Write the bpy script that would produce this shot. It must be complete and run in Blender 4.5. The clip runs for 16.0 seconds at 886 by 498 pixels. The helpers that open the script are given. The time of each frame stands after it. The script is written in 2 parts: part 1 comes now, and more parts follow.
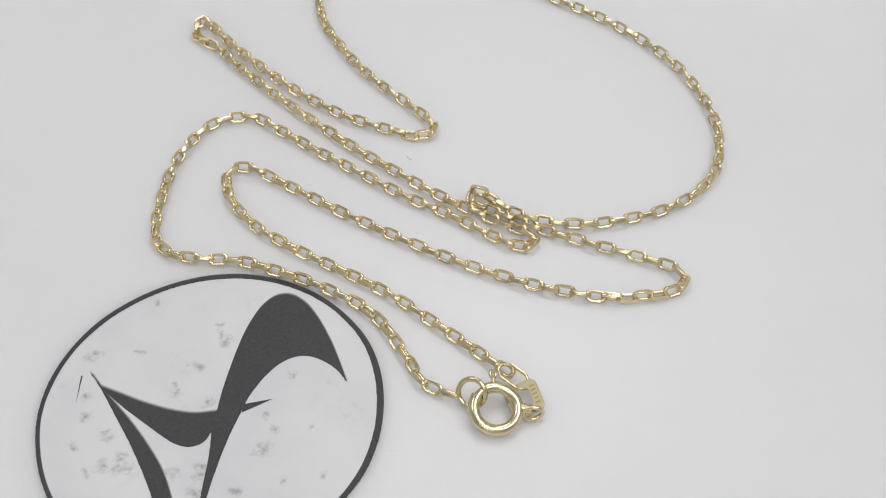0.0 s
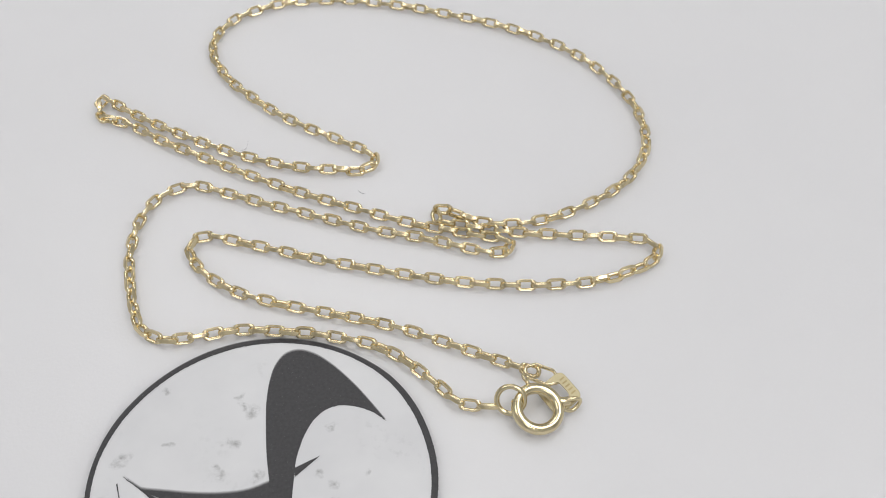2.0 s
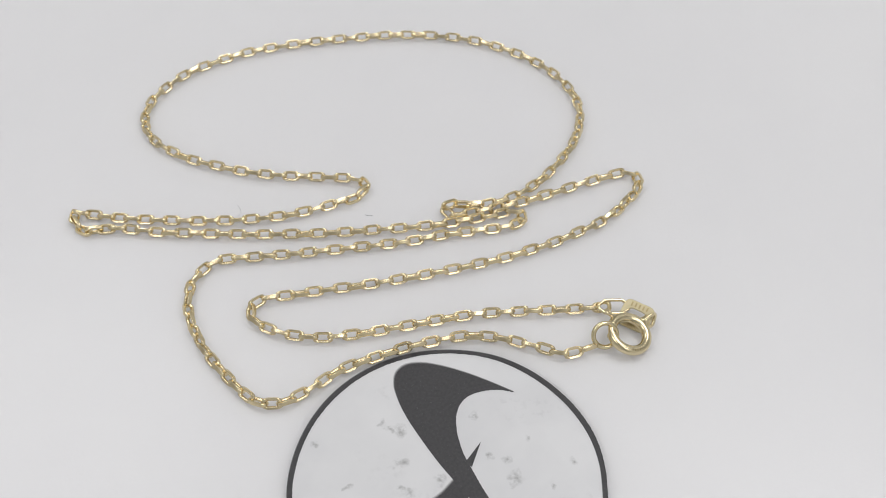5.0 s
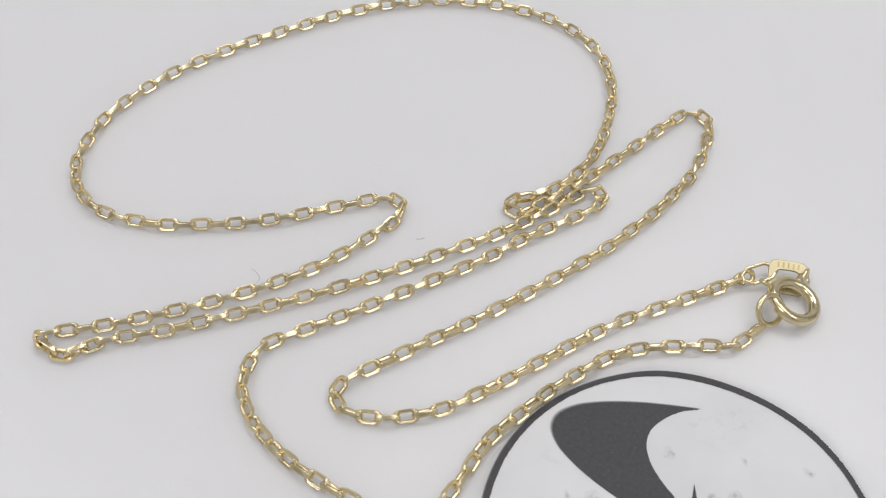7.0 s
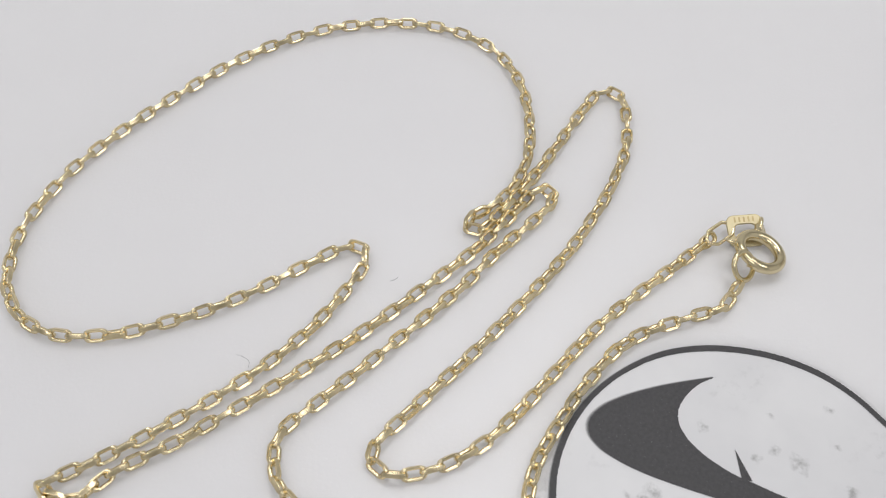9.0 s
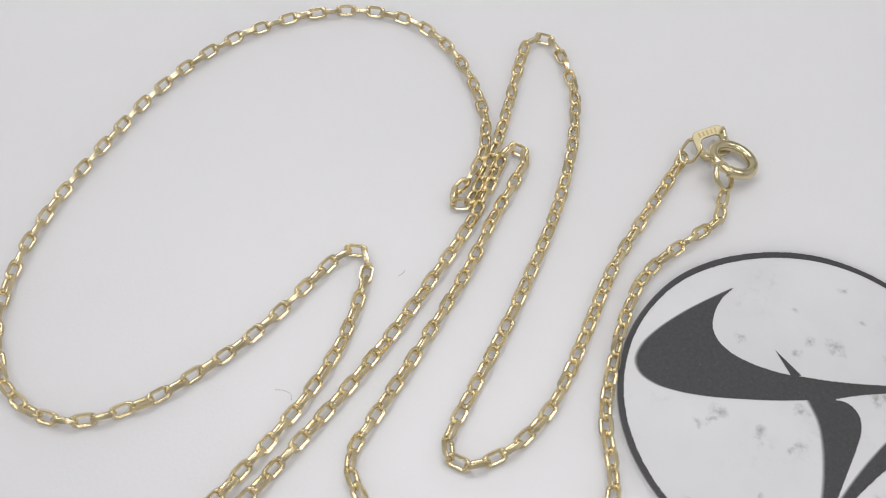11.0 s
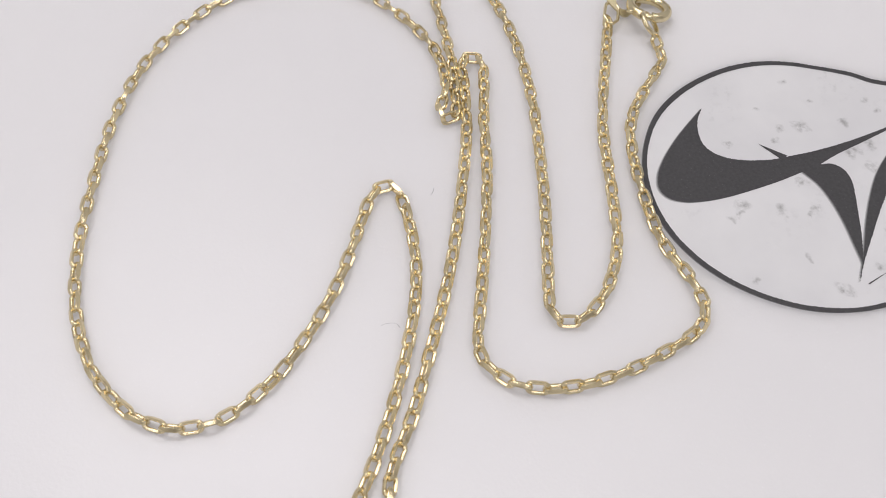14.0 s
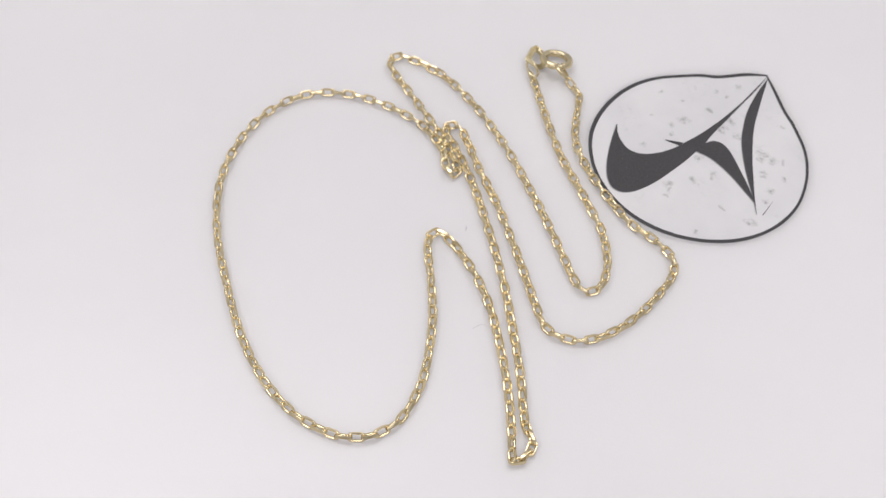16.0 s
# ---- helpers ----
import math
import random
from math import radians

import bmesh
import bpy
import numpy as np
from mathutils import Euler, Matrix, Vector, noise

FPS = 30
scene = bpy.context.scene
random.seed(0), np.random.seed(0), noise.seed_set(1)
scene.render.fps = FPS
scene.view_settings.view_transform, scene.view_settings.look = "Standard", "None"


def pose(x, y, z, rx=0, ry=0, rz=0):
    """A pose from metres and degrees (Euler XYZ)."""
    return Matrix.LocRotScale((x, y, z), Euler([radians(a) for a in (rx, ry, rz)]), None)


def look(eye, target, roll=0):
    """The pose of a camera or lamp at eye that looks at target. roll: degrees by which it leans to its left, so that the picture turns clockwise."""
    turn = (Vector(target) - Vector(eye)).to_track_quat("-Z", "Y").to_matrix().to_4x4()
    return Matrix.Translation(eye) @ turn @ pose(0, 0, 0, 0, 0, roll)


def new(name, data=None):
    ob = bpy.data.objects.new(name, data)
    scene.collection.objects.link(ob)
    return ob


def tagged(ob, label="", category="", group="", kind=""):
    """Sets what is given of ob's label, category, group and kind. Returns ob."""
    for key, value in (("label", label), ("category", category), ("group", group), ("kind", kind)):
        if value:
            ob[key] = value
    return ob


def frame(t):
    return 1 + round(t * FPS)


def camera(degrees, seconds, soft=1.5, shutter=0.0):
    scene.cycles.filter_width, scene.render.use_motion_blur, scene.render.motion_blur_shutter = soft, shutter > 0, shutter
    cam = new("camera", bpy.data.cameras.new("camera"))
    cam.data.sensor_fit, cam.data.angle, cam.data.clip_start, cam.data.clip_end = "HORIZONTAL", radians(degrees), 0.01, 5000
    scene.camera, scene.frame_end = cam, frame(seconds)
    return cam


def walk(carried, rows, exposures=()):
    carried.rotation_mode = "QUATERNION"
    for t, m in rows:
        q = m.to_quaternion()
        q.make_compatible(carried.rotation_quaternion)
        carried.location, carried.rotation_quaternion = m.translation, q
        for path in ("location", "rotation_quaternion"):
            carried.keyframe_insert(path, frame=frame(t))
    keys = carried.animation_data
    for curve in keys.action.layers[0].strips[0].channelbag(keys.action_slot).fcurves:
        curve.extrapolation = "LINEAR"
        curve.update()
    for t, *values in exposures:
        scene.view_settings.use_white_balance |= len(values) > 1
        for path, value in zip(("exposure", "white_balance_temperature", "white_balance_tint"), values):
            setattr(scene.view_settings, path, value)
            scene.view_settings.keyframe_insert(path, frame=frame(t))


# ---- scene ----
from mathutils.geometry import tessellate_polygon

cam = camera(43.6, 16.0, soft=0.58)
PATH = [
    (0, 0.01297, -0.08066, 0.09402, 39.830, -0.020, -0.460),
    (0.5, 0.00670, -0.08008, 0.09433, 40.000, -0.180, -4.600),
    (1, 0.00128, -0.07945, 0.09553, 40.160, -0.290, -8.980),
    (1.5, -0.00488, -0.07895, 0.09659, 40.570, -0.390, -13.160),
    (2, -0.00943, -0.07800, 0.09631, 40.610, -0.390, -17.690),
    (2.5, -0.01501, -0.07645, 0.09606, 40.710, -0.130, -22.020),
    (3, -0.01955, -0.07517, 0.09649, 40.800, 0.190, -26.640),
    (3.5, -0.02406, -0.07354, 0.09669, 40.920, 0.430, -30.950),
    (4, -0.03051, -0.07031, 0.09671, 40.840, 0.190, -35.080),
    (4.5, -0.04491, -0.06731, 0.10297, 41.060, -0.170, -39.030),
    (4.7, -0.04908, -0.06643, 0.10545, 41.010, -0.340, -40.840),
    (6.8, -0.05274, -0.02463, 0.08484, 39.610, -0.890, -60.630),
    (7, -0.05359, -0.02170, 0.08515, 39.530, -0.980, -62.680),
    (7.5, -0.05465, -0.01712, 0.08523, 39.380, -1.040, -66.970),
    (8, -0.05577, -0.01179, 0.08647, 39.280, -0.970, -71.310),
    (8.2, -0.05551, -0.00998, 0.08684, 39.110, -0.910, -73.090),
    (10.3, -0.05293, 0.01046, 0.08861, 36.520, -0.490, -91.740),
    (10.5, -0.05311, 0.01239, 0.08839, 36.280, -0.330, -93.360),
    (11, -0.05129, 0.01657, 0.08859, 35.830, -0.380, -97.600),
    (11.5, -0.05212, 0.02135, 0.08988, 35.780, -0.380, -101.820),
    (12, -0.05591, 0.02605, 0.09181, 35.780, -0.130, -106.180),
    (12.5, -0.05697, 0.03175, 0.09364, 35.770, 0.220, -110.170),
    (13, -0.05493, 0.03654, 0.09280, 35.530, -0.110, -114.710),
    (13.5, -0.05220, 0.04304, 0.09232, 35.180, -0.450, -118.850),
    (14, -0.05103, 0.04952, 0.09113, 35.130, -0.420, -122.180),
    (14.5, -0.04535, 0.05616, 0.09053, 35.150, -1.030, -126.450),
    (14.7, -0.04367, 0.05865, 0.09124, 35.193, -1.460, -128.368),
    (15, -0.04855, 0.06877, 0.10706, 35.374, -1.287, -131.488),
    (15.2, -0.05249, 0.07757, 0.12013, 35.429, -1.330, -133.557),
    (15.5, -0.05348, 0.08766, 0.13164, 35.437, -1.520, -137.090),
    (15.7, -0.04934, 0.08905, 0.13157, 35.139, -1.726, -138.841),
    (16, -0.04314, 0.09111, 0.13146, 34.709, -2.054, -141.468),
]

# exposure drift of the phone: seconds, stops, kelvin, tint
EXPOSURES = [(0.0, 0.0, 6500, 10), (4.7, 0.0, 6500, 10), (7.0, 0.0, 6500, 11), (11.5, 0.0, 6500, 11), (13.0, 0.04, 6510, 11), (13.5, 0.05, 6520, 11), (14.0, 0.055, 6600, 15), (15.0, 0.07, 6590, 15), (15.5, 0.12, 6580, 15), (16.0, 0.13, 6580, 15)]
walk(cam, [(t, pose(x, y, z, rx, ry, rz)) for t, x, y, z, rx, ry, rz in PATH], exposures=EXPOSURES)
# shallow focus of a phone held close to jewellery
cam.data.dof.use_dof = True
cam.data.dof.focus_distance = 0.119
cam.data.dof.aperture_fstop = 76.0

MM = 0.001

# ---------------------------------------------------------------- light
world = bpy.data.worlds.new("room_air")
scene.world = world
world.use_nodes = True
world.node_tree.nodes["Background"].inputs[0].default_value = (0.9, 0.95, 1.0, 1)
world.node_tree.nodes["Background"].inputs[1].default_value = 0.05


def area_lamp(name, place, target, sx, sy, watts, colour):
    data = bpy.data.lights.new(name, "AREA")
    data.shape, data.size, data.size_y = "RECTANGLE", sx, sy
    data.energy, data.color = watts, colour
    ob = new(name, data)
    ob.matrix_world = look(place, target)
    return ob


# assumed lamps out of view; number, places and watts set for glints and sheen
for px, py, watts in ((0.95, 0.0, 8.6), (0.15, 1.20, 6.65), (-1.00, 0.30, 5.6), (-0.25, -1.25, 5.4), (0.38, -0.38, 5.05)):
    area_lamp("assumed_ceiling_panel", (px, py, 1.74), (px, py, 0.0), 0.70, 0.70, watts, (1.0, 1.0, 1.01))


# ---------------------------------------------------------------- materials
def nodes_of(name):
    m = bpy.data.materials.new(name)
    m.use_nodes = True
    return m, m.node_tree.nodes, m.node_tree.links, m.node_tree.nodes["Principled BSDF"]


def noise_node(n, l, scale, detail=4.0, rough=0.55, vec=None):
    t = n.new("ShaderNodeTexNoise")
    t.inputs["Scale"].default_value, t.inputs["Detail"].default_value, t.inputs["Roughness"].default_value = scale, detail, rough
    if vec is not None:
        l.new(vec, t.inputs["Vector"])
    return t


def ramp_node(n, l, fac, stops):
    r = n.new("ShaderNodeValToRGB")
    while len(r.color_ramp.elements) < len(stops):
        r.color_ramp.elements.new(0.5)
    for e, (p, c) in zip(r.color_ramp.elements, stops):
        e.position, e.color = p, (*c, 1)
    l.new(fac, r.inputs["Fac"])
    return r


def bump_node(n, l, height, strength, distance, b, normal=None):
    u = n.new("ShaderNodeBump")
    u.inputs["Strength"].default_value, u.inputs["Distance"].default_value = strength, distance
    l.new(height, u.inputs["Height"])
    if normal is not None:
        l.new(normal, u.inputs["Normal"])
    l.new(u.outputs["Normal"], b.inputs["Normal"])
    return u


def gold_material(name, base, rough, ridges):
    m, n, l, b = nodes_of(name)
    b.inputs["Metallic"].default_value = 1.0
    co = n.new("ShaderNodeTexCoord")
    info = n.new("ShaderNodeObjectInfo")
    hue = ramp_node(n, l, info.outputs["Random"], [(0.0, tuple(c * 0.9 for c in base)), (1.0, tuple(min(1, c * 1.06) for c in base))])
    fine = noise_node(n, l, 900.0, 5.0, 0.6, co.outputs["Object"])
    mix = n.new("ShaderNodeMixRGB")
    mix.blend_type = "MULTIPLY"
    mix.inputs["Fac"].default_value = 0.35
    spots = ramp_node(n, l, fine.outputs["Fac"], [(0.3, (0.72, 0.70, 0.66)), (0.6, (1, 1, 1))])
    l.new(hue.outputs["Color"], mix.inputs["Color1"])
    l.new(spots.outputs["Color"], mix.inputs["Color2"])
    l.new(mix.outputs["Color"], b.inputs["Base Color"])
    rr = n.new("ShaderNodeMapRange")
    rr.inputs["To Min"].default_value, rr.inputs["To Max"].default_value = rough * 0.7, rough * 1.5
    l.new(fine.outputs["Fac"], rr.inputs["Value"])
    l.new(rr.outputs["Result"], b.inputs["Roughness"])
    coarse = noise_node(n, l, 3600.0, 3.0, 0.5, co.outputs["Object"])
    first = n.new("ShaderNodeBump")
    first.inputs["Strength"].default_value, first.inputs["Distance"].default_value = 0.35, 0.00003
    l.new(coarse.outputs["Fac"], first.inputs["Height"])
    if ridges:
        wave = n.new("ShaderNodeTexWave")
        wave.wave_type, wave.bands_direction = "BANDS", "X"
        wave.inputs["Scale"].default_value, wave.inputs["Distortion"].default_value = 1700.0, 6.0
        l.new(co.outputs["Object"], wave.inputs["Vector"])
        bump_node(n, l, wave.outputs["Fac"], ridges, 0.00002, b, first.outputs["Normal"])
    else:
        l.new(first.outputs["Normal"], b.inputs["Normal"])
    return m


GOLD_LINK = gold_material("yellow_gold_chain", (0.850, 0.728, 0.465), 0.22, 0.14)
GOLD = gold_material("polished_yellow_gold", (0.79, 0.688, 0.445), 0.2, 0.0)
# same gold as the ring, base darkened to stand in for the tag's dimmer reflections
GOLD_TAG = gold_material("satin_yellow_gold_dimmed", (0.59, 0.52, 0.335), 0.42, 0.0)
GOLD_STAMP = gold_material("stamped_gold", (0.46, 0.37, 0.20), 0.34, 0.0)


def specks(n, l, co, col, b, pale, most):
    """Sparse pale specks over a base colour: the coating's sparkle painted into it."""
    dots = noise_node(n, l, 4200.0, 2.0, 0.6, co.outputs["Object"])
    fac = ramp_node(n, l, dots.outputs["Fac"], [(0.66, (0, 0, 0)), (0.76, (most, most, most))])
    mix = n.new("ShaderNodeMixRGB")
    mix.inputs["Color2"].default_value = (*pale, 1)
    l.new(fac.outputs["Color"], mix.inputs["Fac"])
    l.new(col.outputs["Color"], mix.inputs["Color1"])
    l.new(mix.outputs["Color"], b.inputs["Base Color"])


def paper_material():
    m, n, l, b = nodes_of("satin_white_paper")
    co = n.new("ShaderNodeTexCoord")
    cloud = noise_node(n, l, 18.0, 5.0, 0.6, co.outputs["Object"])
    col = ramp_node(n, l, cloud.outputs["Fac"], [(0.3, (0.77, 0.765, 0.775)), (0.7, (0.80, 0.795, 0.80))])
    specks(n, l, co, col, b, (0.90, 0.90, 0.91), 0.55)
    b.inputs["Roughness"].default_value = 0.33
    # light spreads inside the thick white card
    b.inputs["Subsurface Weight"].default_value = 0.95
    b.inputs["Subsurface Radius"].default_value = (1.0, 1.0, 1.0)
    b.inputs["Subsurface Scale"].default_value = 0.0045
    b.inputs["Specular IOR Level"].default_value = 0.5
    grain = noise_node(n, l, 2600.0, 3.0, 0.6, co.outputs["Object"])
    bump_node(n, l, grain.outputs["Fac"], 0.35, 0.00004, b)
    return m


# grey flecks of the printed marble, in millimetres: x, y, radius
FLECKS_UPPER = [(-8.9, -14.5, 0.75), (-9.4, -13.7, 0.6), (-9.3, -12.6, 0.4), (-7.8, -18.4, 0.4), (-11.5, -17.7, 0.7), (-13.7, -19.7, 0.55), (-13.2, -20.8, 0.7), (-10, -21.8, 0.7), (-22.5, -16.3, 0.5), (-16.6, -9.7, 0.4), (-17.6, -15.7, 0.35), (-1.6, -18.6, 0.5), (-4.1, -23.4, 0.5), (-2.9, -25.1, 0.55), (-3.8, -27.1, 0.75), (-18.9, -28.9, 0.75), (-16.3, -29.2, 0.6), (-12.4, -29.8, 0.8), (-9.6, -30.2, 0.7)]
FLECKS_LOWER = [(-5.7, -31.5, 0.6), (-21.9, -21.1, 0.55), (-19.2, -25.1, 0.5), (-22.1, -26.7, 0.4), (2, -30.1, 0.45), (-9.7, -29.3, 0.6), (-6.8, -35.9, 0.5), (-21.7, -16, 0.5), (-17.6, -28, 0.6), (-1.7, -30.3, 0.4), (0.5, -24.7, 0.4), (-7, -39, 0.6), (-4.4, -35.8, 0.5), (-17.3, -29.1, 0.7), (-18.6, -25.7, 0.6), (-21.5, -23.4, 0.7), (-16.9, -35.9, 0.4), (-20.5, -29.6, 0.5), (-9.9, -31.7, 0.6)]


def marble_material():
    m, n, l, b = nodes_of("printed_marble")
    co = n.new("ShaderNodeTexCoord")
    soft = noise_node(n, l, 70.0, 4.0, 0.55, co.outputs["Object"])
    base = ramp_node(n, l, soft.outputs["Fac"], [(0.34, (0.655, 0.655, 0.665)), (0.58, (0.72, 0.72, 0.725))])
    stir = noise_node(n, l, 520.0, 3.0, 0.55, co.outputs["Object"])
    lift = n.new("ShaderNodeVectorMath")
    lift.operation = "MULTIPLY_ADD"
    lift.inputs[1].default_value, lift.inputs[2].default_value = (0.0030, 0.0018, 0.0), (-0.0015, -0.0009, 0.0)
    l.new(stir.outputs["Color"], lift.inputs[0])
    bent = n.new("ShaderNodeVectorMath")
    l.new(co.outputs["Object"], bent.inputs[0])
    l.new(lift.outputs["Vector"], bent.inputs[1])
    zone = None
    for x, y, r in FLECKS_UPPER + FLECKS_LOWER:
        far = n.new("ShaderNodeVectorMath")
        far.operation = "DISTANCE"
        far.inputs[1].default_value = (x * MM, y * MM, 0.00002)
        l.new(bent.outputs["Vector"], far.inputs[0])
        near = n.new("ShaderNodeMapRange")
        near.inputs["From Min"].default_value, near.inputs["From Max"].default_value = r * 1.25 * MM, r * 0.2 * MM
        l.new(far.outputs["Value"], near.inputs["Value"])
        if zone is None:
            zone = near.outputs["Result"]
        else:
            most = n.new("ShaderNodeMath")
            most.operation = "MAXIMUM"
            l.new(zone, most.inputs[0])
            l.new(near.outputs["Result"], most.inputs[1])
            zone = most.outputs["Value"]
    speck = noise_node(n, l, 1500.0, 3.0, 0.6, co.outputs["Object"])
    sr = ramp_node(n, l, speck.outputs["Fac"], [(0.34, (0, 0, 0)), (0.65, (0.69, 0.69, 0.69))])
    mul = n.new("ShaderNodeMath")
    mul.operation = "MULTIPLY"
    l.new(zone, mul.inputs[0])
    l.new(sr.outputs["Color"], mul.inputs[1])
    mix = n.new("ShaderNodeMixRGB")
    mix.inputs["Color2"].default_value = (0.20, 0.20, 0.195, 1)
    patch = noise_node(n, l, 95.0, 2.0, 0.5, co.outputs["Object"])
    pr = ramp_node(n, l, patch.outputs["Fac"], [(0.50, (0, 0, 0)), (0.72, (0.28, 0.28, 0.28))])
    tiny = noise_node(n, l, 950.0, 3.0, 0.6, co.outputs["Object"])
    tr = ramp_node(n, l, tiny.outputs["Fac"], [(0.52, (0, 0, 0)), (0.70, (1, 1, 1))])
    faint = n.new("ShaderNodeMath")
    faint.operation = "MULTIPLY"
    l.new(pr.outputs["Color"], faint.inputs[0])
    l.new(tr.outputs["Color"], faint.inputs[1])
    total = n.new("ShaderNodeMath")
    total.operation = "MAXIMUM"
    l.new(mul.outputs["Value"], total.inputs[0])
    l.new(faint.outputs["Value"], total.inputs[1])
    l.new(total.outputs["Value"], mix.inputs["Fac"])
    l.new(base.outputs["Color"], mix.inputs["Color1"])
    l.new(mix.outputs["Color"], b.inputs["Base Color"])
    b.inputs["Roughness"].default_value = 0.42
    return m


def ink_material(name, dark, light):
    m, n, l, b = nodes_of(name)
    co = n.new("ShaderNodeTexCoord")
    grain = noise_node(n, l, 3000.0, 2.0, 0.6, co.outputs["Object"])
    col = ramp_node(n, l, grain.outputs["Fac"], [(0.25, dark), (0.75, light)])
    specks(n, l, co, col, b, (0.20, 0.20, 0.20), 0.45)
    b.inputs["Roughness"].default_value = 0.5
    b.inputs["Specular IOR Level"].default_value = 0.35
    return m


def plain_material(name, c1, c2, scale, rough):
    m, n, l, b = nodes_of(name)
    co = n.new("ShaderNodeTexCoord")
    t = noise_node(n, l, scale, 4.0, 0.6, co.outputs["Object"])
    col = ramp_node(n, l, t.outputs["Fac"], [(0.3, c1), (0.7, c2)])
    l.new(col.outputs["Color"], b.inputs["Base Color"])
    b.inputs["Roughness"].default_value = rough
    return m


PAPER, MARBLE = paper_material(), marble_material()
INK = ink_material("printed_charcoal_ink", (0.041, 0.040, 0.042), (0.061, 0.059, 0.062))
INK_EDGE = [ink_material("printed_grey_ink", (g, g, g * 1.01), (g * 1.15, g * 1.15, g * 1.16)) for g in (0.11, 0.21, 0.34, 0.50)]
WALL = plain_material("painted_wall", (0.83, 0.83, 0.83), (0.87, 0.87, 0.87), 6.0, 0.8)
CEILING = plain_material("painted_ceiling", (0.83, 0.83, 0.82), (0.87, 0.87, 0.86), 6.0, 0.85)
FLOOR = plain_material("floor_tiles", (0.52, 0.51, 0.50), (0.60, 0.59, 0.58), 9.0, 0.5)
DESK = plain_material("desk_laminate", (0.55, 0.54, 0.53), (0.60, 0.59, 0.58), 12.0, 0.45)
DUST = plain_material("grey_dust", (0.25, 0.25, 0.27), (0.35, 0.35, 0.37), 900.0, 0.9)


# ---------------------------------------------------------------- builders
def mesh_of(name, bm, material, smooth=True):
    me = bpy.data.meshes.new(name)
    bm.to_mesh(me)
    bm.free()
    me.materials.append(material)
    if smooth:
        for p in me.polygons:
            p.use_smooth = True
    return me


def part(name, bm, material, parent, label="", smooth=True):
    ob = new(name, mesh_of(name, bm, material, smooth))
    ob.parent = parent
    if label:
        tagged(ob, label)
    return ob


def box_bm(x0, y0, z0, x1, y1, z1, bevel=0.0):
    bm = bmesh.new()
    bmesh.ops.create_cube(bm, size=1.0, matrix=Matrix.Translation(((x0 + x1) / 2, (y0 + y1) / 2, (z0 + z1) / 2)) @ Matrix.Diagonal((x1 - x0, y1 - y0, z1 - z0, 1)))
    if bevel:
        bmesh.ops.bevel(bm, geom=list(bm.edges), offset=bevel, segments=2, affect="EDGES")
    return bm


def spline(points, closed=False, res=8):
    """A centripetal curve through the points."""
    p = [Vector(q) for q in points]
    n, out = len(p), []
    for i in range(n if closed else n - 1):
        p1, p2 = p[i], p[(i + 1) % n]
        p0 = p[i - 1] if (i or closed) else p1 + (p1 - p2)
        p3 = p[(i + 2) % n] if (i + 2 < n or closed) else p2 + (p2 - p1)
        t1 = max((p1 - p0).length, 1e-6) ** 0.5
        t2 = t1 + max((p2 - p1).length, 1e-6) ** 0.5
        t3 = t2 + max((p3 - p2).length, 1e-6) ** 0.5
        for k in range(res):
            t = t1 + (t2 - t1) * k / res
            a1 = p0 * ((t1 - t) / t1) + p1 * (t / t1)
            a2 = p1 * ((t2 - t) / (t2 - t1)) + p2 * ((t - t1) / (t2 - t1))
            a3 = p2 * ((t3 - t) / (t3 - t2)) + p3 * ((t - t2) / (t3 - t2))
            b1 = a1 * ((t2 - t) / t2) + a2 * (t / t2)
            b2 = a2 * ((t3 - t) / (t3 - t1)) + a3 * ((t - t1) / (t3 - t1))
            out.append(b1 * ((t2 - t) / (t2 - t1)) + b2 * ((t - t1) / (t2 - t1)))
    if not closed:
        out.append(p[-1])
    return out


def sweep(bm, path, section, up, closed=True):
    """Sweeps a section (pairs: outwards, upwards) along a path round the axis up; returns nothing."""
    n, rings = len(path), []
    for i, q in enumerate(path):
        a = path[i - 1] if (i or closed) else path[0]
        b = path[(i + 1) % n] if (i + 1 < n or closed) else path[-1]
        way = (b - a).normalized()
        side = way.cross(up).normalized()
        top = side.cross(way).normalized()
        rings.append([bm.verts.new(q + side * u + top * v) for u, v in section])
    m = len(section)
    for i in range(n if closed else n - 1):
        r, s = rings[i], rings[(i + 1) % n]
        for j in range(m):
            bm.faces.new((r[j], s[j], s[(j + 1) % m], r[(j + 1) % m]))
    if not closed:
        bm.faces.new(rings[0])
        bm.faces.new(list(reversed(rings[-1])))
    bmesh.ops.recalc_face_normals(bm, faces=list(bm.faces))


def circle_section(r, n=12):
    return [(r * math.cos(2 * math.pi * k / n), r * math.sin(2 * math.pi * k / n)) for k in range(n)]


def rounded_rect(length, width, radius, n=5):
    """The middle line of a rounded rectangle in x and y."""
    out = []
    for cx, cy, a0 in ((1, 1, 0), (-1, 1, 90), (-1, -1, 180), (1, -1, 270)):
        for k in range(n):
            a = radians(a0 + 90 * k / (n - 1))
            out.append(Vector((cx * (length / 2 - radius) + radius * math.cos(a), cy * (width / 2 - radius) + radius * math.sin(a), 0)))
    return out


# ---------------------------------------------------------------- the setting
def setting(name, x0, y0, z0, x1, y1, z1, material, label):
    ob = new(name, mesh_of(name, box_bm(x0, y0, z0, x1, y1, z1), material, False))
    return tagged(ob, label, name.split("_")[0], kind="structure")


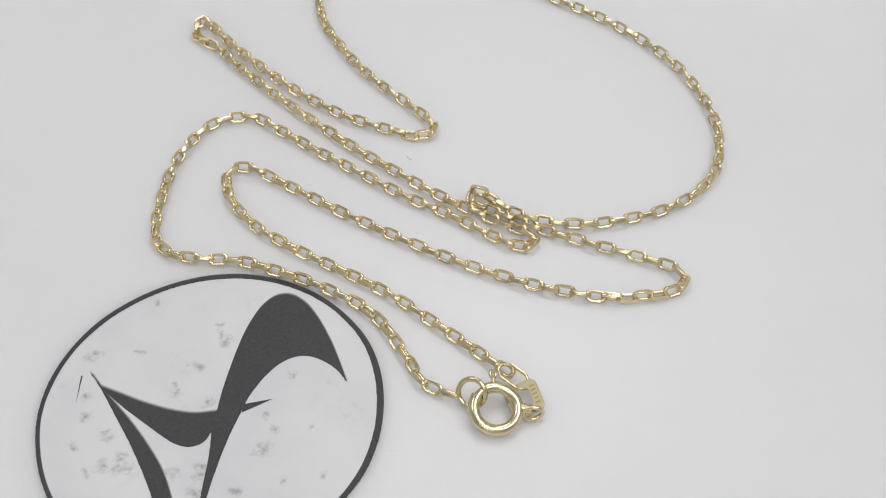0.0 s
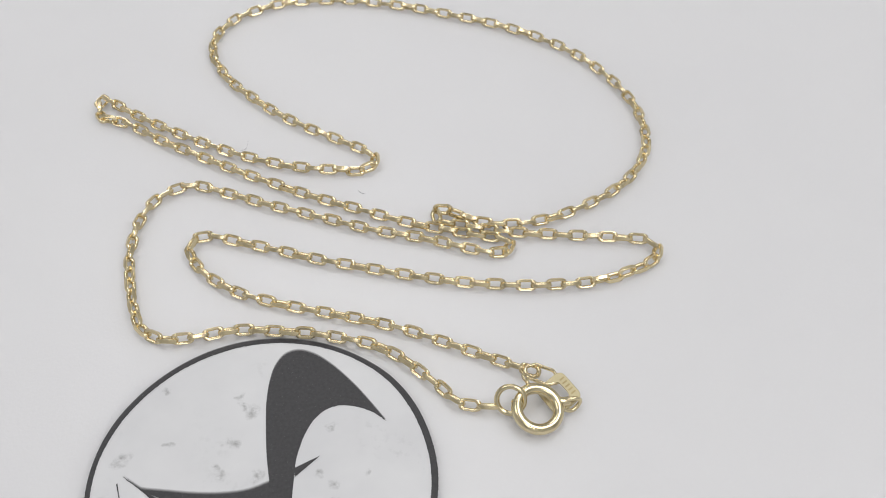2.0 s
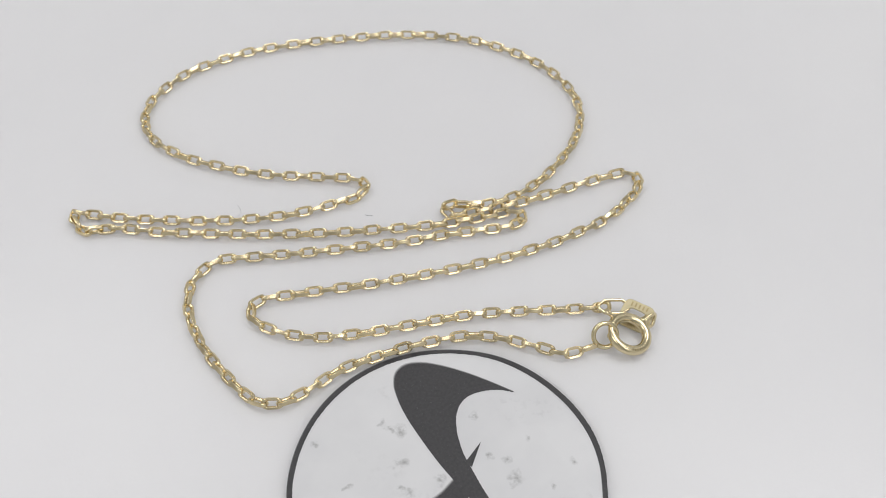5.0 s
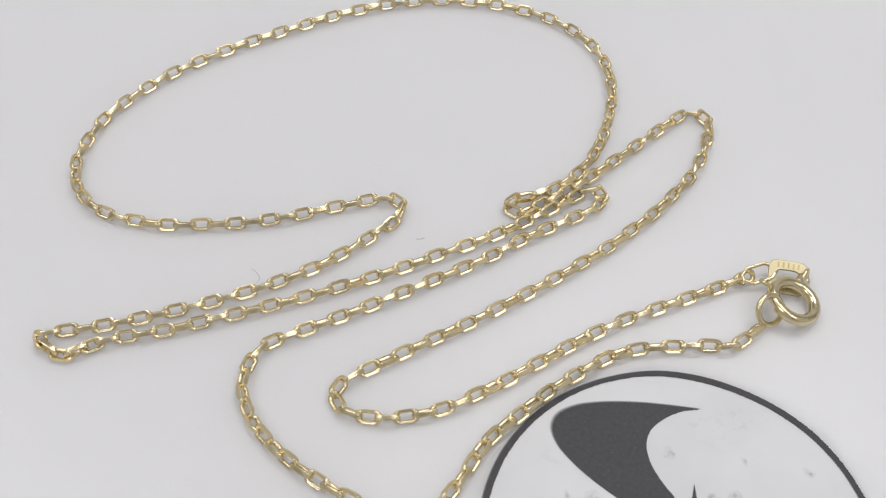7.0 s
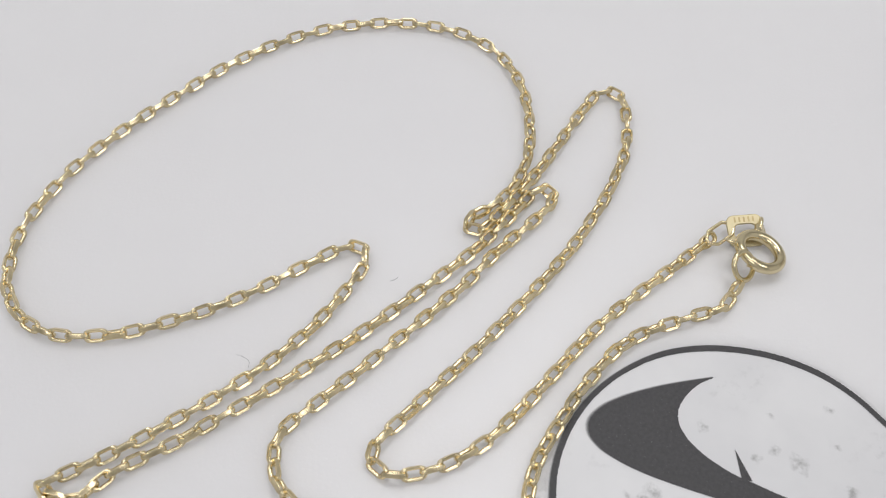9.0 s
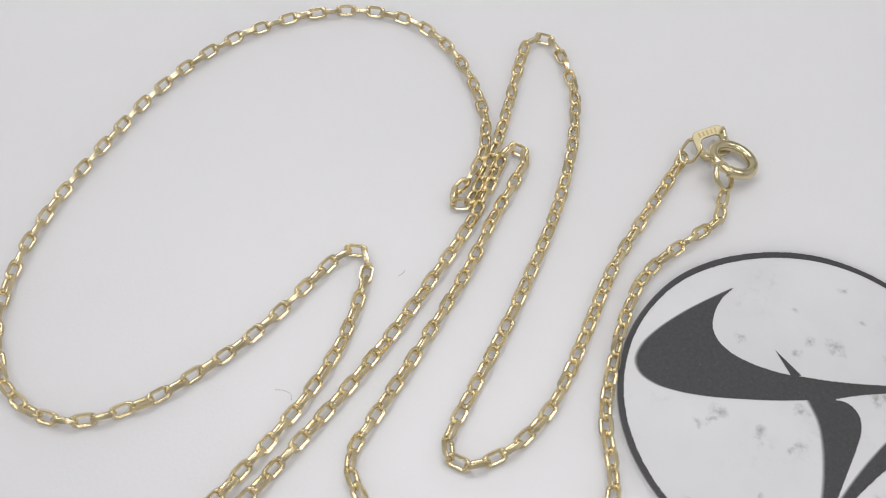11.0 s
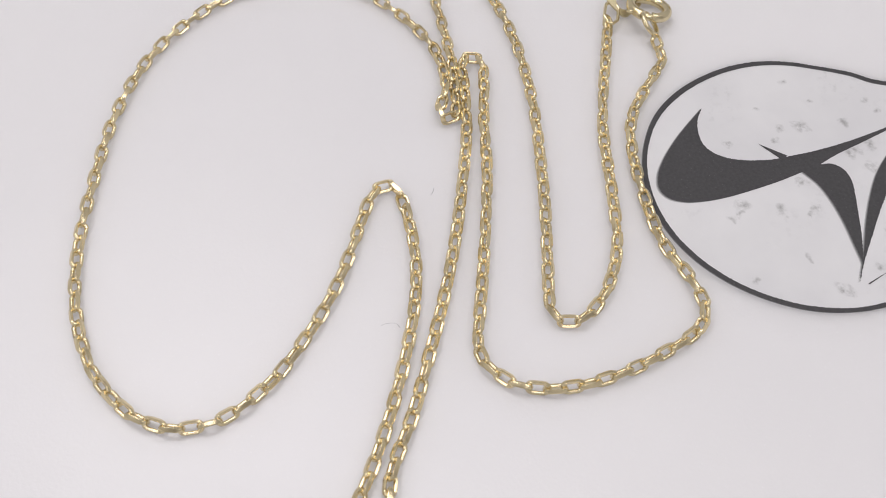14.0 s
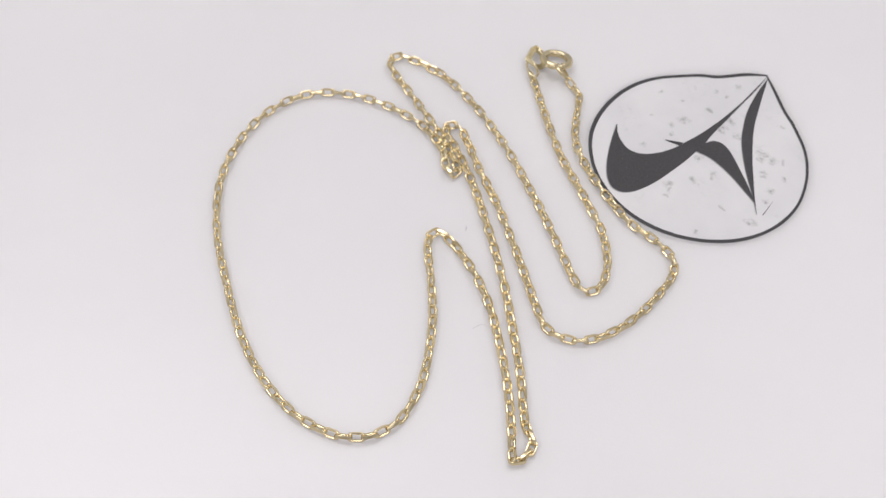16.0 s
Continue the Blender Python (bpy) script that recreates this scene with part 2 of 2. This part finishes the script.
setting("floor", -2.1, -2.1, -0.80, 2.1, 2.1, -0.76, FLOOR, "pale tiled floor of the room")
setting("wall_north", -2.1, 2.0, -0.76, 2.1, 2.1, 1.75, WALL, "plain pale painted wall of the room")
setting("wall_south", -2.1, -2.1, -0.76, 2.1, -2.0, 1.75, WALL, "plain pale painted wall of the room")
setting("wall_east", 2.0, -2.0, -0.76, 2.1, 2.0, 1.75, WALL, "plain pale painted wall of the room")
setting("wall_west", -2.1, -2.0, -0.76, -2.0, 2.0, 1.75, WALL, "plain pale painted wall of the room")
setting("ceiling", -2.1, -2.1, 1.75, 2.1, 2.1, 1.80, CEILING, "white painted ceiling of the room")
desk = tagged(new("desk"), "grey laminate desk under the white paper", "desk")
part("desktop", box_bm(-0.60, -0.40, -0.0300, 0.60, 0.40, -0.0040, 0.002), DESK, desk, smooth=False)
for lx in (-0.56, 0.56):
    for ly in (-0.36, 0.36):
        part("leg", box_bm(lx - 0.02, ly - 0.02, -0.76, lx + 0.02, ly + 0.02, -0.030), DESK, desk, smooth=False)

# ---------------------------------------------------------------- the paper and its printed emblem
paper = tagged(new("paper_sheet"), "thick satin white paper card with a printed charcoal leaf emblem", "paper")
part("sheet", box_bm(-0.21, -0.21, -0.0040, 0.21, 0.21, 0.0), PAPER, paper, smooth=False)

RIM = [(-9.28, -44.54), (-6.63, -42.84), (-2.89, -38.93), (-0.85, -37.62), (1.79, -35.13), (4.24, -32.55), (6.14, -29.51), (7.27, -25.98), (7.60, -22.22), (7.17, -18.39), (5.83, -14.69), (3.49, -11.43), (0.44, -8.69), (-3.23, -6.76), (-7.34, -5.77), (-11.57, -5.87), (-15.65, -7.03), (-19.36, -9.11), (-22.49, -11.95), (-24.75, -15.47), (-26.08, -19.42), (-26.33, -23.49), (-25.52, -27.52), (-24.06, -31.06), (-21.84, -34.33), (-19.11, -36.85), (-17.68, -38.04), (-15.64, -39.43), (-11.84, -42.60), (-9.28, -44.54)]
# the drawn line's width at each of these points
RIM_WIDTH = [0.26, 0.59, 0.58, 0.56, 0.51, 0.54, 0.62, 0.66, 0.67, 0.66, 0.57, 0.48, 0.50, 0.54, 0.56, 0.58, 0.55, 0.54, 0.55, 0.48, 0.49, 0.40, 0.38, 0.38, 0.41, 0.42, 0.44, 0.46, 0.40, 0.26]
ARM_INSIDE = [(3.85, -19.67), (2.92, -18.32), (1.58, -17.20), (-0.11, -16.46), (-1.56, -16.51), (-3.22, -17.46), (-4.82, -19.43), (-5.96, -21.64), (-6.40, -23.03), (-7.18, -25.43), (-8.04, -28.99), (-8.56, -31.93), (-9.10, -36.28), (-9.35, -40.73), (-9.52, -44.43)]
ARM_BACK = [(-9.52, -44.43), (-9.61, -40.39), (-9.36, -35.95), (-9.15, -31.23), (-8.96, -27.38), (-9.05, -25.28)]
LEG_RIGHT = [(-9.05, -25.28), (-9.69, -26.37), (-10.77, -26.85), (-12.25, -26.59), (-13.87, -25.59), (-16.25, -23.80), (-18.22, -22.28), (-20.08, -20.66), (-20.82, -19.94)]
LEG_LEFT = [(-20.82, -19.94), (-18.54, -20.90), (-16.01, -21.96), (-13.32, -22.80), (-11.02, -23.16), (-8.83, -22.94)]
ARM_OUTSIDE = [(-8.83, -22.94), (-8.51, -20.22), (-7.99, -17.31), (-7.28, -14.12), (-6.49, -11.78), (-5.42, -9.77), (-4.12, -8.65), (-2.71, -8.54), (-1.20, -9.48), (0.26, -11.37), (1.84, -14.38), (2.89, -16.97), (3.85, -19.67)]
BLADE_LEFT = [(-9.75, -44.12), (-10.08, -39.73), (-10.82, -35.41), (-11.93, -32.19), (-13.17, -29.45), (-15.07, -26.61), (-17.11, -24.05), (-19.20, -21.73), (-20.88, -19.80), (-22.30, -18.05)]
BLADE_RIGHT = [(-22.30, -18.05), (-20.66, -20.30), (-18.96, -22.96), (-16.91, -26.21), (-15.20, -29.22), (-13.34, -33.07), (-11.68, -37.91), (-9.75, -44.12)]


def outline(*runs):
    """One closed outline in metres from runs of millimetre points that meet at sharp corners, with the slight raggedness of print."""
    out = []
    for run in runs:
        out += spline([(x * MM, y * MM, 0) for x, y in run], res=24)[:-1]
    return out


def inner_rim():
    """The inner edge of the drawn outline, its width inside the outer one."""
    out = []
    for i, ((x, y), wide) in enumerate(zip(RIM, RIM_WIDTH)):
        if i in (0, len(RIM) - 1):
            out.append((x, y + wide))
            continue
        way = (Vector(RIM[i + 1]) - Vector(RIM[i - 1])).normalized()
        out.append((x - way.y * wide, y + way.x * wide))
    return out


def ragged(points, amount):
    out = []
    for i, q in enumerate(points):
        a, b = points[i - 1], points[(i + 1) % len(points)]
        side = (b - a).normalized().cross(Vector((0, 0, 1)))
        out.append(q + side * (noise.noise(q * 5200.0) * amount))
    return out


def print_bm(points, z):
    bm = bmesh.new()
    vs = [bm.verts.new((q.x, q.y, z)) for q in points]
    for a, c, d in tessellate_polygon([[Vector((q.x, q.y, 0)) for q in points]]):
        if len({a, c, d}) == 3 and not bm.faces.get((vs[a], vs[c], vs[d])):
            bm.faces.new((vs[a], vs[c], vs[d]))
    for f in bm.faces:
        f.normal_update()
        if f.normal.z < 0:
            f.normal_flip()
    return bm


def ring_print_bm(outer, inner, z):
    bm = bmesh.new()
    a = [bm.verts.new((q.x, q.y, z)) for q in outer]
    b = [bm.verts.new((q.x, q.y, z)) for q in inner]
    for i in range(len(a)):
        j = (i + 1) % len(a)
        bm.faces.new((a[i], a[j], b[j], b[i]))
    bmesh.ops.recalc_face_normals(bm, faces=list(bm.faces))
    for f in bm.faces:
        if f.normal.z < 0:
            f.normal_flip()
    return bm


rim_out, rim_in = outline(RIM), outline(inner_rim())
part("emblem_field", print_bm([(a + b) / 2 for a, b in zip(rim_out, rim_in)], 0.00002), MARBLE, paper, "white marble-patterned print with grey flecks", False)
part("emblem_rim", ring_print_bm(ragged(rim_out, 0.00008), ragged(rim_in, 0.00008), 0.00005), INK, paper, "charcoal printed outline of varying width", False)
part("emblem_arm", print_bm(ragged(outline(ARM_INSIDE, ARM_BACK, LEG_RIGHT, LEG_LEFT, ARM_OUTSIDE), 0.00006), 0.000045), INK, paper, "charcoal printed curved arm and leg", False)
part("emblem_blade", print_bm(ragged(outline(BLADE_LEFT, BLADE_RIGHT), 0.00006), 0.00006), INK, paper, "charcoal printed curved blade", False)
part("emblem_spike", print_bm(outline([(-6.27, -22.12), (-3.41, -21.51)], [(-3.41, -21.51), (-6.32, -23.07)], [(-6.32, -23.07), (-6.27, -22.12)]), 0.000055), INK, paper, "thin charcoal printed spike", False)
part("emblem_stroke", print_bm(outline([(-22.84, -18.62), (-22.86, -22.02)], [(-22.86, -22.02), (-22.99, -18.67)], [(-22.99, -18.67), (-22.84, -18.62)]), 0.00005), INK, paper, "thin charcoal printed stroke", False)
FRINGE = Vector((0.04, 0.30, 0)) * MM
limbs = (outline(BLADE_LEFT, BLADE_RIGHT), outline(ARM_INSIDE, ARM_BACK, LEG_RIGHT, LEG_LEFT, ARM_OUTSIDE))
for step, ink in enumerate(INK_EDGE):
    away = FRINGE * ((step + 1) / len(INK_EDGE))
    for shape in limbs:
        part("emblem_fringe", print_bm([q + away for q in shape], (0.000038 - 0.000003 * step)), ink, paper, "soft grey printed drop edge", False)
    part("emblem_fringe", ring_print_bm([q + away * 0.5 for q in rim_out], [q + away * 0.5 for q in rim_in], (0.000037 - 0.000003 * step)), ink, paper, "soft grey printed drop edge", False)

# ---------------------------------------------------------------- the gold chain
necklace = tagged(new("necklace"), "yellow gold cable chain necklace coiled on white paper", "necklace")

# the lie of the chain, in millimetres, from the clasp round and back to the clasp
RUN_A = [(15.27, -21.88), (11.55, -20.10), (10.09, -17.49), (7.59, -13.25), (5.32, -10.74), (1.03, -8.05), (-3.66, -5.92), (-8.50, -4.23), (-13.26, -3.81), (-16.06, -3.20), (-17.23, -2.36), (-18.11, -1.12), (-18.45, 0.47), (-18.46, 5.29), (-17.84, 10.12), (-16.19, 14.64), (-14.23, 17.08), (-12.94, 17.95), (-9.89, 18.56), (-8.36, 17.97), (-6.97, 16.99), (-1.50, 12.86), (3.91, 8.96), (9.21, 5.33), (14.59, 2.19), (19.71, -1.18), (22.40, -2.53), (23.75, -1.78), (23.32, -0.55), (22.11, 0.12), (19.56, 1.45), (14.42, 4.53), (9.36, 8.25), (2.95, 13.30), (-2.04, 17.69), (-6.82, 22.34), (-11.51, 27.08), (-14.80, 31.00)]
RUN_B = [(-16.33, 32.42), (-17.80, 33.23), (-18.49, 34.17), (-18.39, 35.68), (-18.03, 37.13), (-17.28, 37.04), (-16.55, 36.00), (-13.93, 32.69), (-9.73, 28.12), (-4.86, 23.55), (-0.81, 20.30), (3.66, 17.62), (10.14, 15.23), (11.80, 15.11), (12.73, 16.15), (12.28, 17.38), (11.59, 18.43), (7.17, 23.02), (3.65, 27.11), (0.40, 32.07), (-1.75, 36.47), (-2.81, 41.44), (-2.61, 43.04), (-1.45, 45.89), (0.79, 48.00), (2.19, 48.81), (6.95, 49.91), (10.25, 49.82), (15.14, 48.80), (19.84, 46.91), (24.22, 44.55), (29.66, 40.94), (35.03, 37.08), (39.97, 32.47), (43.03, 28.50), (45.26, 24.11), (46.60, 19.36), (46.98, 16.09), (46.29, 11.16), (44.95, 7.99)]
RUN_C = [(42.65, 5.38), (39.65, 3.35), (36.17, 1.99), (30.56, 0.92), (26.81, 0.96), (23.42, 1.81), (20.64, 3.32), (18.51, 5.34), (17.33, 5.86), (16.70, 4.70), (17.99, 3.59), (19.51, 2.76), (23.99, 0.37), (30.06, -2.09), (36.18, -4.38), (39.08, -5.87), (39.60, -7.24), (38.88, -8.37), (37.53, -8.94), (32.87, -9.50), (29.73, -9.32), (23.54, -7.81), (17.52, -5.53), (13.12, -3.43), (7.30, -0.18), (1.37, 3.36), (-4.57, 7.23), (-9.09, 9.95), (-10.68, 9.77), (-11.38, 8.46), (-11.28, 6.98), (-10.13, 4.22), (-7.19, 0.69), (-4.68, -1.24), (0.97, -4.67), (6.92, -8.22), (11.23, -11.50), (16.96, -16.29), (20.62, -19.24)]

LINK_LENGTH, LINK_WIDTH, WIRE_HIGH = 2.38, 1.28, 0.48


def cut_section(half_wide, half_high, cut, n=14):
    """A drawn wire's oval section whose outer side is cut flat at a share of its half width."""
    out = []
    for k in range(n):
        a = 2 * math.pi * k / n
        out.append((min(half_wide * math.cos(a), half_wide * cut) * MM, half_high * math.sin(a) * MM))
    return out


def link_mesh(name, length, width, half_wide, half_high, chamfer, cut, material):
    """A link bent to a long octagon; its long sides are cut flat on the outside, its ends stay round."""
    x1, y1 = length / 2 - half_wide, width / 2 - half_wide * cut
    cx, cy = chamfer
    corners = [(x1, y1 - cy), (x1 - cx, y1), (cx - x1, y1), (-x1, y1 - cy), (-x1, cy - y1), (cx - x1, -y1), (x1 - cx, -y1), (x1, cy - y1)]
    path, flat = [], []
    for i, (x, y) in enumerate(corners):
        p, q, r = Vector((*corners[i - 1], 0)), Vector((x, y, 0)), Vector((*corners[(i + 1) % 8], 0))
        for away in (p, None, r):
            if away is None:
                soft = (p - q).normalized() + (r - q).normalized()
                path.append((q + soft * 0.03) * MM)
            else:
                path.append((q + (away - q).normalized() * min(0.13, (away - q).length * 0.4)) * MM)
            side = abs(y) > y1 - 0.01
            flat.append(cut if side and ((away is None) or abs(away.y) > y1 - 0.01) else 0.55 + 0.45 * (not side))
    bm = bmesh.new()
    rings, n = [], len(path)
    for i, q in enumerate(path):
        way = (path[(i + 1) % n] - path[i - 1]).normalized()
        out = way.cross(Vector((0, 0, 1)))
        rings.append([bm.verts.new(q + out * u + Vector((0, 0, v))) for u, v in cut_section(half_wide, half_high, flat[i])])
    for i in range(n):
        r, t = rings[i], rings[(i + 1) % n]
        for j in range(len(r)):
            k = (j + 1) % len(r)
            bm.faces.new((r[j], t[j], t[k], r[k]))
    bmesh.ops.recalc_face_normals(bm, faces=list(bm.faces))
    for e in bm.edges:
        e.smooth = e.calc_face_angle(0.0) < 0.5
    return mesh_of(name, bm, material)


# along the chain: millimetres run, number of the link there
COUNT = [(1.2, -1), (3.1, 0), (26.2, 13.7), (65.7, 38), (98.8, 58), (117, 69), (157.4, 93), (166.2, 99), (196.2, 117), (206.1, 123), (233.1, 139), (358.3, 213), (372.1, 221), (388.8, 231), (422.8, 251), (431.5, 256), (468.1, 278), (489.9, 291.45)]
# along the chain: millimetres run, degrees by which the even links lean; the odd ones stand square to them
LEAN = [(0, -45), (157.4, -45), (165.7, 45), (197.1, 45), (205.1, -45), (337.6, -45), (347.7, 45), (374.8, 45), (386.9, -45), (499.9, -45)]


def lay_chain():
    me = link_mesh("link", LINK_LENGTH, LINK_WIDTH, 0.258, WIRE_HIGH / 2, (0.33, 0.32), 0.28, GOLD_LINK)
    line = spline([(x * MM, y * MM, 0) for x, y in RUN_A + RUN_B + RUN_C], res=12)
    run = [0.0]
    for a, b in zip(line, line[1:]):
        run.append(run[-1] + (b - a).length)

    def at(s):
        s = min(max(s, 0.0), run[-1] - 1e-9)
        i = min(int(np.searchsorted(run, s, side="right")) - 1, len(line) - 2)
        return line[i].lerp(line[i + 1], (s - run[i]) / max(run[i + 1] - run[i], 1e-9))

    rnd = random.Random(5)
    i = -1
    while True:
        mm = float(np.interp(i, [n for s, n in COUNT], [s for s, n in COUNT]))
        s = mm * MM
        if s > run[-1] - 0.3 * MM:
            break
        a, b = at(s - 0.80 * MM), at(s + 0.80 * MM)
        mid = (a + b) / 2 * 0.6 + at(s) * 0.4
        way = (b - a).normalized()
        roll = float(np.interp(mm, [p for p, q in LEAN], [q for p, q in LEAN])) + (90 if i % 2 else 0) + rnd.uniform(-13, 13)
        high = LINK_WIDTH / 2 * abs(math.sin(radians(roll))) + WIRE_HIGH / 2 * abs(math.cos(radians(roll))) - 0.05
        high += sum(up * math.exp(-((mm - where) / wide) ** 2) for where, up, wide in RISES)
        m = Matrix.Translation((mid.x, mid.y, high * MM)) @ Matrix.Rotation(math.atan2(way.y, way.x), 4, "Z") @ Matrix.Rotation(radians(rnd.uniform(-3, 3)), 4, "Y") @ Matrix.Rotation(radians(roll), 4, "X")
        ob = new("link", me)
        ob.parent = necklace
        ob.matrix_world = m
        i += 1


# where the chain rides up on itself: millimetres run, rise, half length
RISES = [(343.6, 0.35, 2)]
lay_chain()

# ---------------------------------------------------------------- the clasp
RING_AT = Vector((18.60, -23.60, 1.30)) * MM
ring_m = Matrix.Translation(RING_AT) @ Matrix.Rotation(radians(6), 4, "Y") @ Matrix.Rotation(radians(15), 4, "X")


def torus_bm(major, minor, m, n=72, k=20, a0=0.0, a1=360.0):
    """A ring of wire, or an arc of one with closed ends, in millimetres."""
    bm = bmesh.new()
    closed = a1 - a0 >= 360
    turns = [radians(a0 + (a1 - a0) * i / (n if closed else n - 1)) for i in range(n)]
    sweep(bm, [Vector((math.cos(a), math.sin(a), 0)) * major * MM for a in turns], circle_section(minor * MM, k), Vector((0, 0, 1)), closed)
    bmesh.ops.transform(bm, matrix=m, verts=list(bm.verts))
    return bm


def bent_wire_bm(points, radius, closed=False, up=(0, 0, 1), k=12, res=6):
    """A round wire through points in millimetres."""
    bm = bmesh.new()
    sweep(bm, spline([Vector(p) * MM for p in points], closed, res), circle_section(radius * MM, k), Vector(up), closed)
    return bm


def place(bm, m):
    bmesh.ops.transform(bm, matrix=m, verts=list(bm.verts))
    return bm


# spring ring: a thick tube, open at one side where the thin bolt shows
spring_ring = part("spring_ring", torus_bm(2.17, 0.575, ring_m, 80, 22, 150.0, 478.0), GOLD, necklace, "polished gold spring ring clasp")
part("bolt", torus_bm(2.17, 0.42, ring_m, 20, 16, 112.0, 156.0), GOLD, spring_ring)
part("collar", torus_bm(2.17, 0.615, ring_m, 8, 22, 148.5, 153.0), GOLD, spring_ring)
trigger = part("trigger", place(bent_wire_bm([(-0.20, 2.55, 0.15), (-0.28, 2.85, 0.25), (-0.32, 3.05, 0.30)], 0.22), ring_m), GOLD, spring_ring, "small gold pull lever with an eyelet")
part("eyelet", torus_bm(0.34, 0.17, ring_m @ Matrix.Translation(Vector((-0.34, 3.38, 0.36)) * MM) @ Matrix.Rotation(radians(30), 4, "Y"), 28, 10), GOLD, trigger)
part("neck", place(bent_wire_bm([(2.45, 0.28, 0.0), (2.95, 0.12, 0.05), (3.50, 0.05, 0.10)], 0.50), ring_m), GOLD, spring_ring)
part("ear", place(bent_wire_bm([(2.75, -0.10, 0.20), (3.15, 0.10, 0.45), (3.75, 0.08, 0.64), (4.30, 0.0, 0.52), (4.60, -0.15, 0.10), (4.35, -0.45, -0.35), (3.75, -0.75, -0.50), (3.15, -0.70, -0.35), (2.70, -0.45, -0.10)], 0.22, True, (0.2, 0.8, -0.5)), ring_m), GOLD, spring_ring, "gold wire ear holding the tag")
for k in range(4):
    a = radians(229 + 7.5 * k)
    mark = box_bm(-0.045 * MM, -0.13 * MM, -0.012 * MM, 0.045 * MM, 0.13 * MM, 0.012 * MM)
    place(mark, ring_m @ Matrix.Rotation(a, 4, "Z") @ Matrix.Translation((2.37 * MM, 0, 0.543 * MM)) @ Matrix.Rotation(radians(20), 4, "Y") @ Matrix.Rotation(radians(90), 4, "Z"))
    part("stamp_mark", mark, GOLD_STAMP, spring_ring, smooth=False)

# round jump ring between the chain's end and the spring ring
jump_m = Matrix.Translation(Vector((16.30, -21.92, 1.50)) * MM) @ Matrix.Rotation(radians(-30), 4, "Z") @ Matrix.Rotation(radians(48), 4, "X")
part("jump_ring", torus_bm(1.40, 0.28, jump_m, 44, 12), GOLD, necklace, "round gold wire jump ring")

# long end link between the chain and the tag
end_m = Matrix.Translation(Vector((20.56, -19.66, 0.98)) * MM) @ Matrix.Rotation(radians(-42), 4, "Z") @ Matrix.Rotation(radians(16), 4, "X")
end_link = new("end_link", link_mesh("end_link", 4.0, 2.0, 0.20, 0.22, (0.80, 0.60), 0.8, GOLD))
end_link.parent = necklace
end_link.matrix_world = end_m

# stamped tag: a flat rounded frame
tag_m = Matrix.Translation(Vector((21.48, -22.26, 0.82)) * MM) @ Matrix.Rotation(radians(-74), 4, "Z") @ Matrix.Rotation(radians(21), 4, "X")


def frame_bm(length, width, hole_length, hole_width, thick, shift):
    bm = bmesh.new()
    loops = []
    for grow, z in ((-0.05, thick / 2), (0.0, thick / 2 - 0.05), (0.0, -thick / 2 + 0.05), (-0.05, -thick / 2)):
        loops.append([bm.verts.new((q.x, q.y, z * MM)) for q in rounded_rect((length + 2 * grow) * MM, (width + 2 * grow) * MM, 0.75 * MM, 7)])
    for grow, z in ((0.05, -thick / 2), (0.0, -thick / 2 + 0.05), (0.0, thick / 2 - 0.05), (0.05, thick / 2)):
        loops.append([bm.verts.new((q.x, q.y + shift * MM, z * MM)) for q in rounded_rect((hole_length + 2 * grow) * MM, (hole_width + 2 * grow) * MM, 0.7 * MM, 7)])
    for i in range(8):
        a, b = loops[i], loops[(i + 1) % 8]
        for j in range(len(a)):
            k = (j + 1) % len(a)
            bm.faces.new((a[j], a[k], b[k], b[j]))
    bmesh.ops.recalc_face_normals(bm, faces=list(bm.faces))
    return place(bm, tag_m)


tag = part("tag", frame_bm(3.75, 3.40, 2.45, 1.70, 0.30, -0.12), GOLD_TAG, necklace, "flat stamped gold tag frame", False)
# maker's mark as plain raised bars
for k in range(5):
    x = (-0.98 + 0.48 * k) * MM
    mark = box_bm(x - 0.09 * MM, 0.92 * MM, 0.13 * MM, x + 0.09 * MM, 1.46 * MM, 0.18 * MM)
    part("stamp_mark", place(mark, tag_m), GOLD_STAMP, tag, smooth=False)


def letters(text, size, m, material, parent):
    data = bpy.data.curves.new("stamp", "FONT")
    data.body, data.size, data.extrude, data.align_x = text, size, 0.00003, "CENTER"
    ob = new("stamp_source", data)
    me = bpy.data.meshes.new_from_object(ob.evaluated_get(bpy.context.evaluated_depsgraph_get()))
    bpy.data.objects.remove(ob)
    me.name = "stamp_letters"
    me.transform(m)
    me.materials.clear()
    me.materials.append(material)
    out = new("stamp_letters", me)
    out.parent = parent
    return out


letters("14K", 0.78 * MM, tag_m @ Matrix.Translation(Vector((0.1, -1.60, 0.155)) * MM), GOLD_STAMP, tag)

# ---------------------------------------------------------------- lint and dust on the paper
def fibre(points, radius, label):
    ob = new("lint_fibre", mesh_of("lint_fibre", bent_wire_bm([(x, y, radius) for x, y in points], radius, k=6), DUST))
    return tagged(ob, label, "lint")


fibre([(9.37, 12.24), (9.62, 11.79), (9.97, 11.54)], 0.025, "tiny curved blue-grey fibre on the white paper")
fibre([(-1.57, 24.63), (-1.73, 23.93), (-2.18, 23.27), (-2.79, 23.22)], 0.016, "fine curled grey fibre on the white paper")
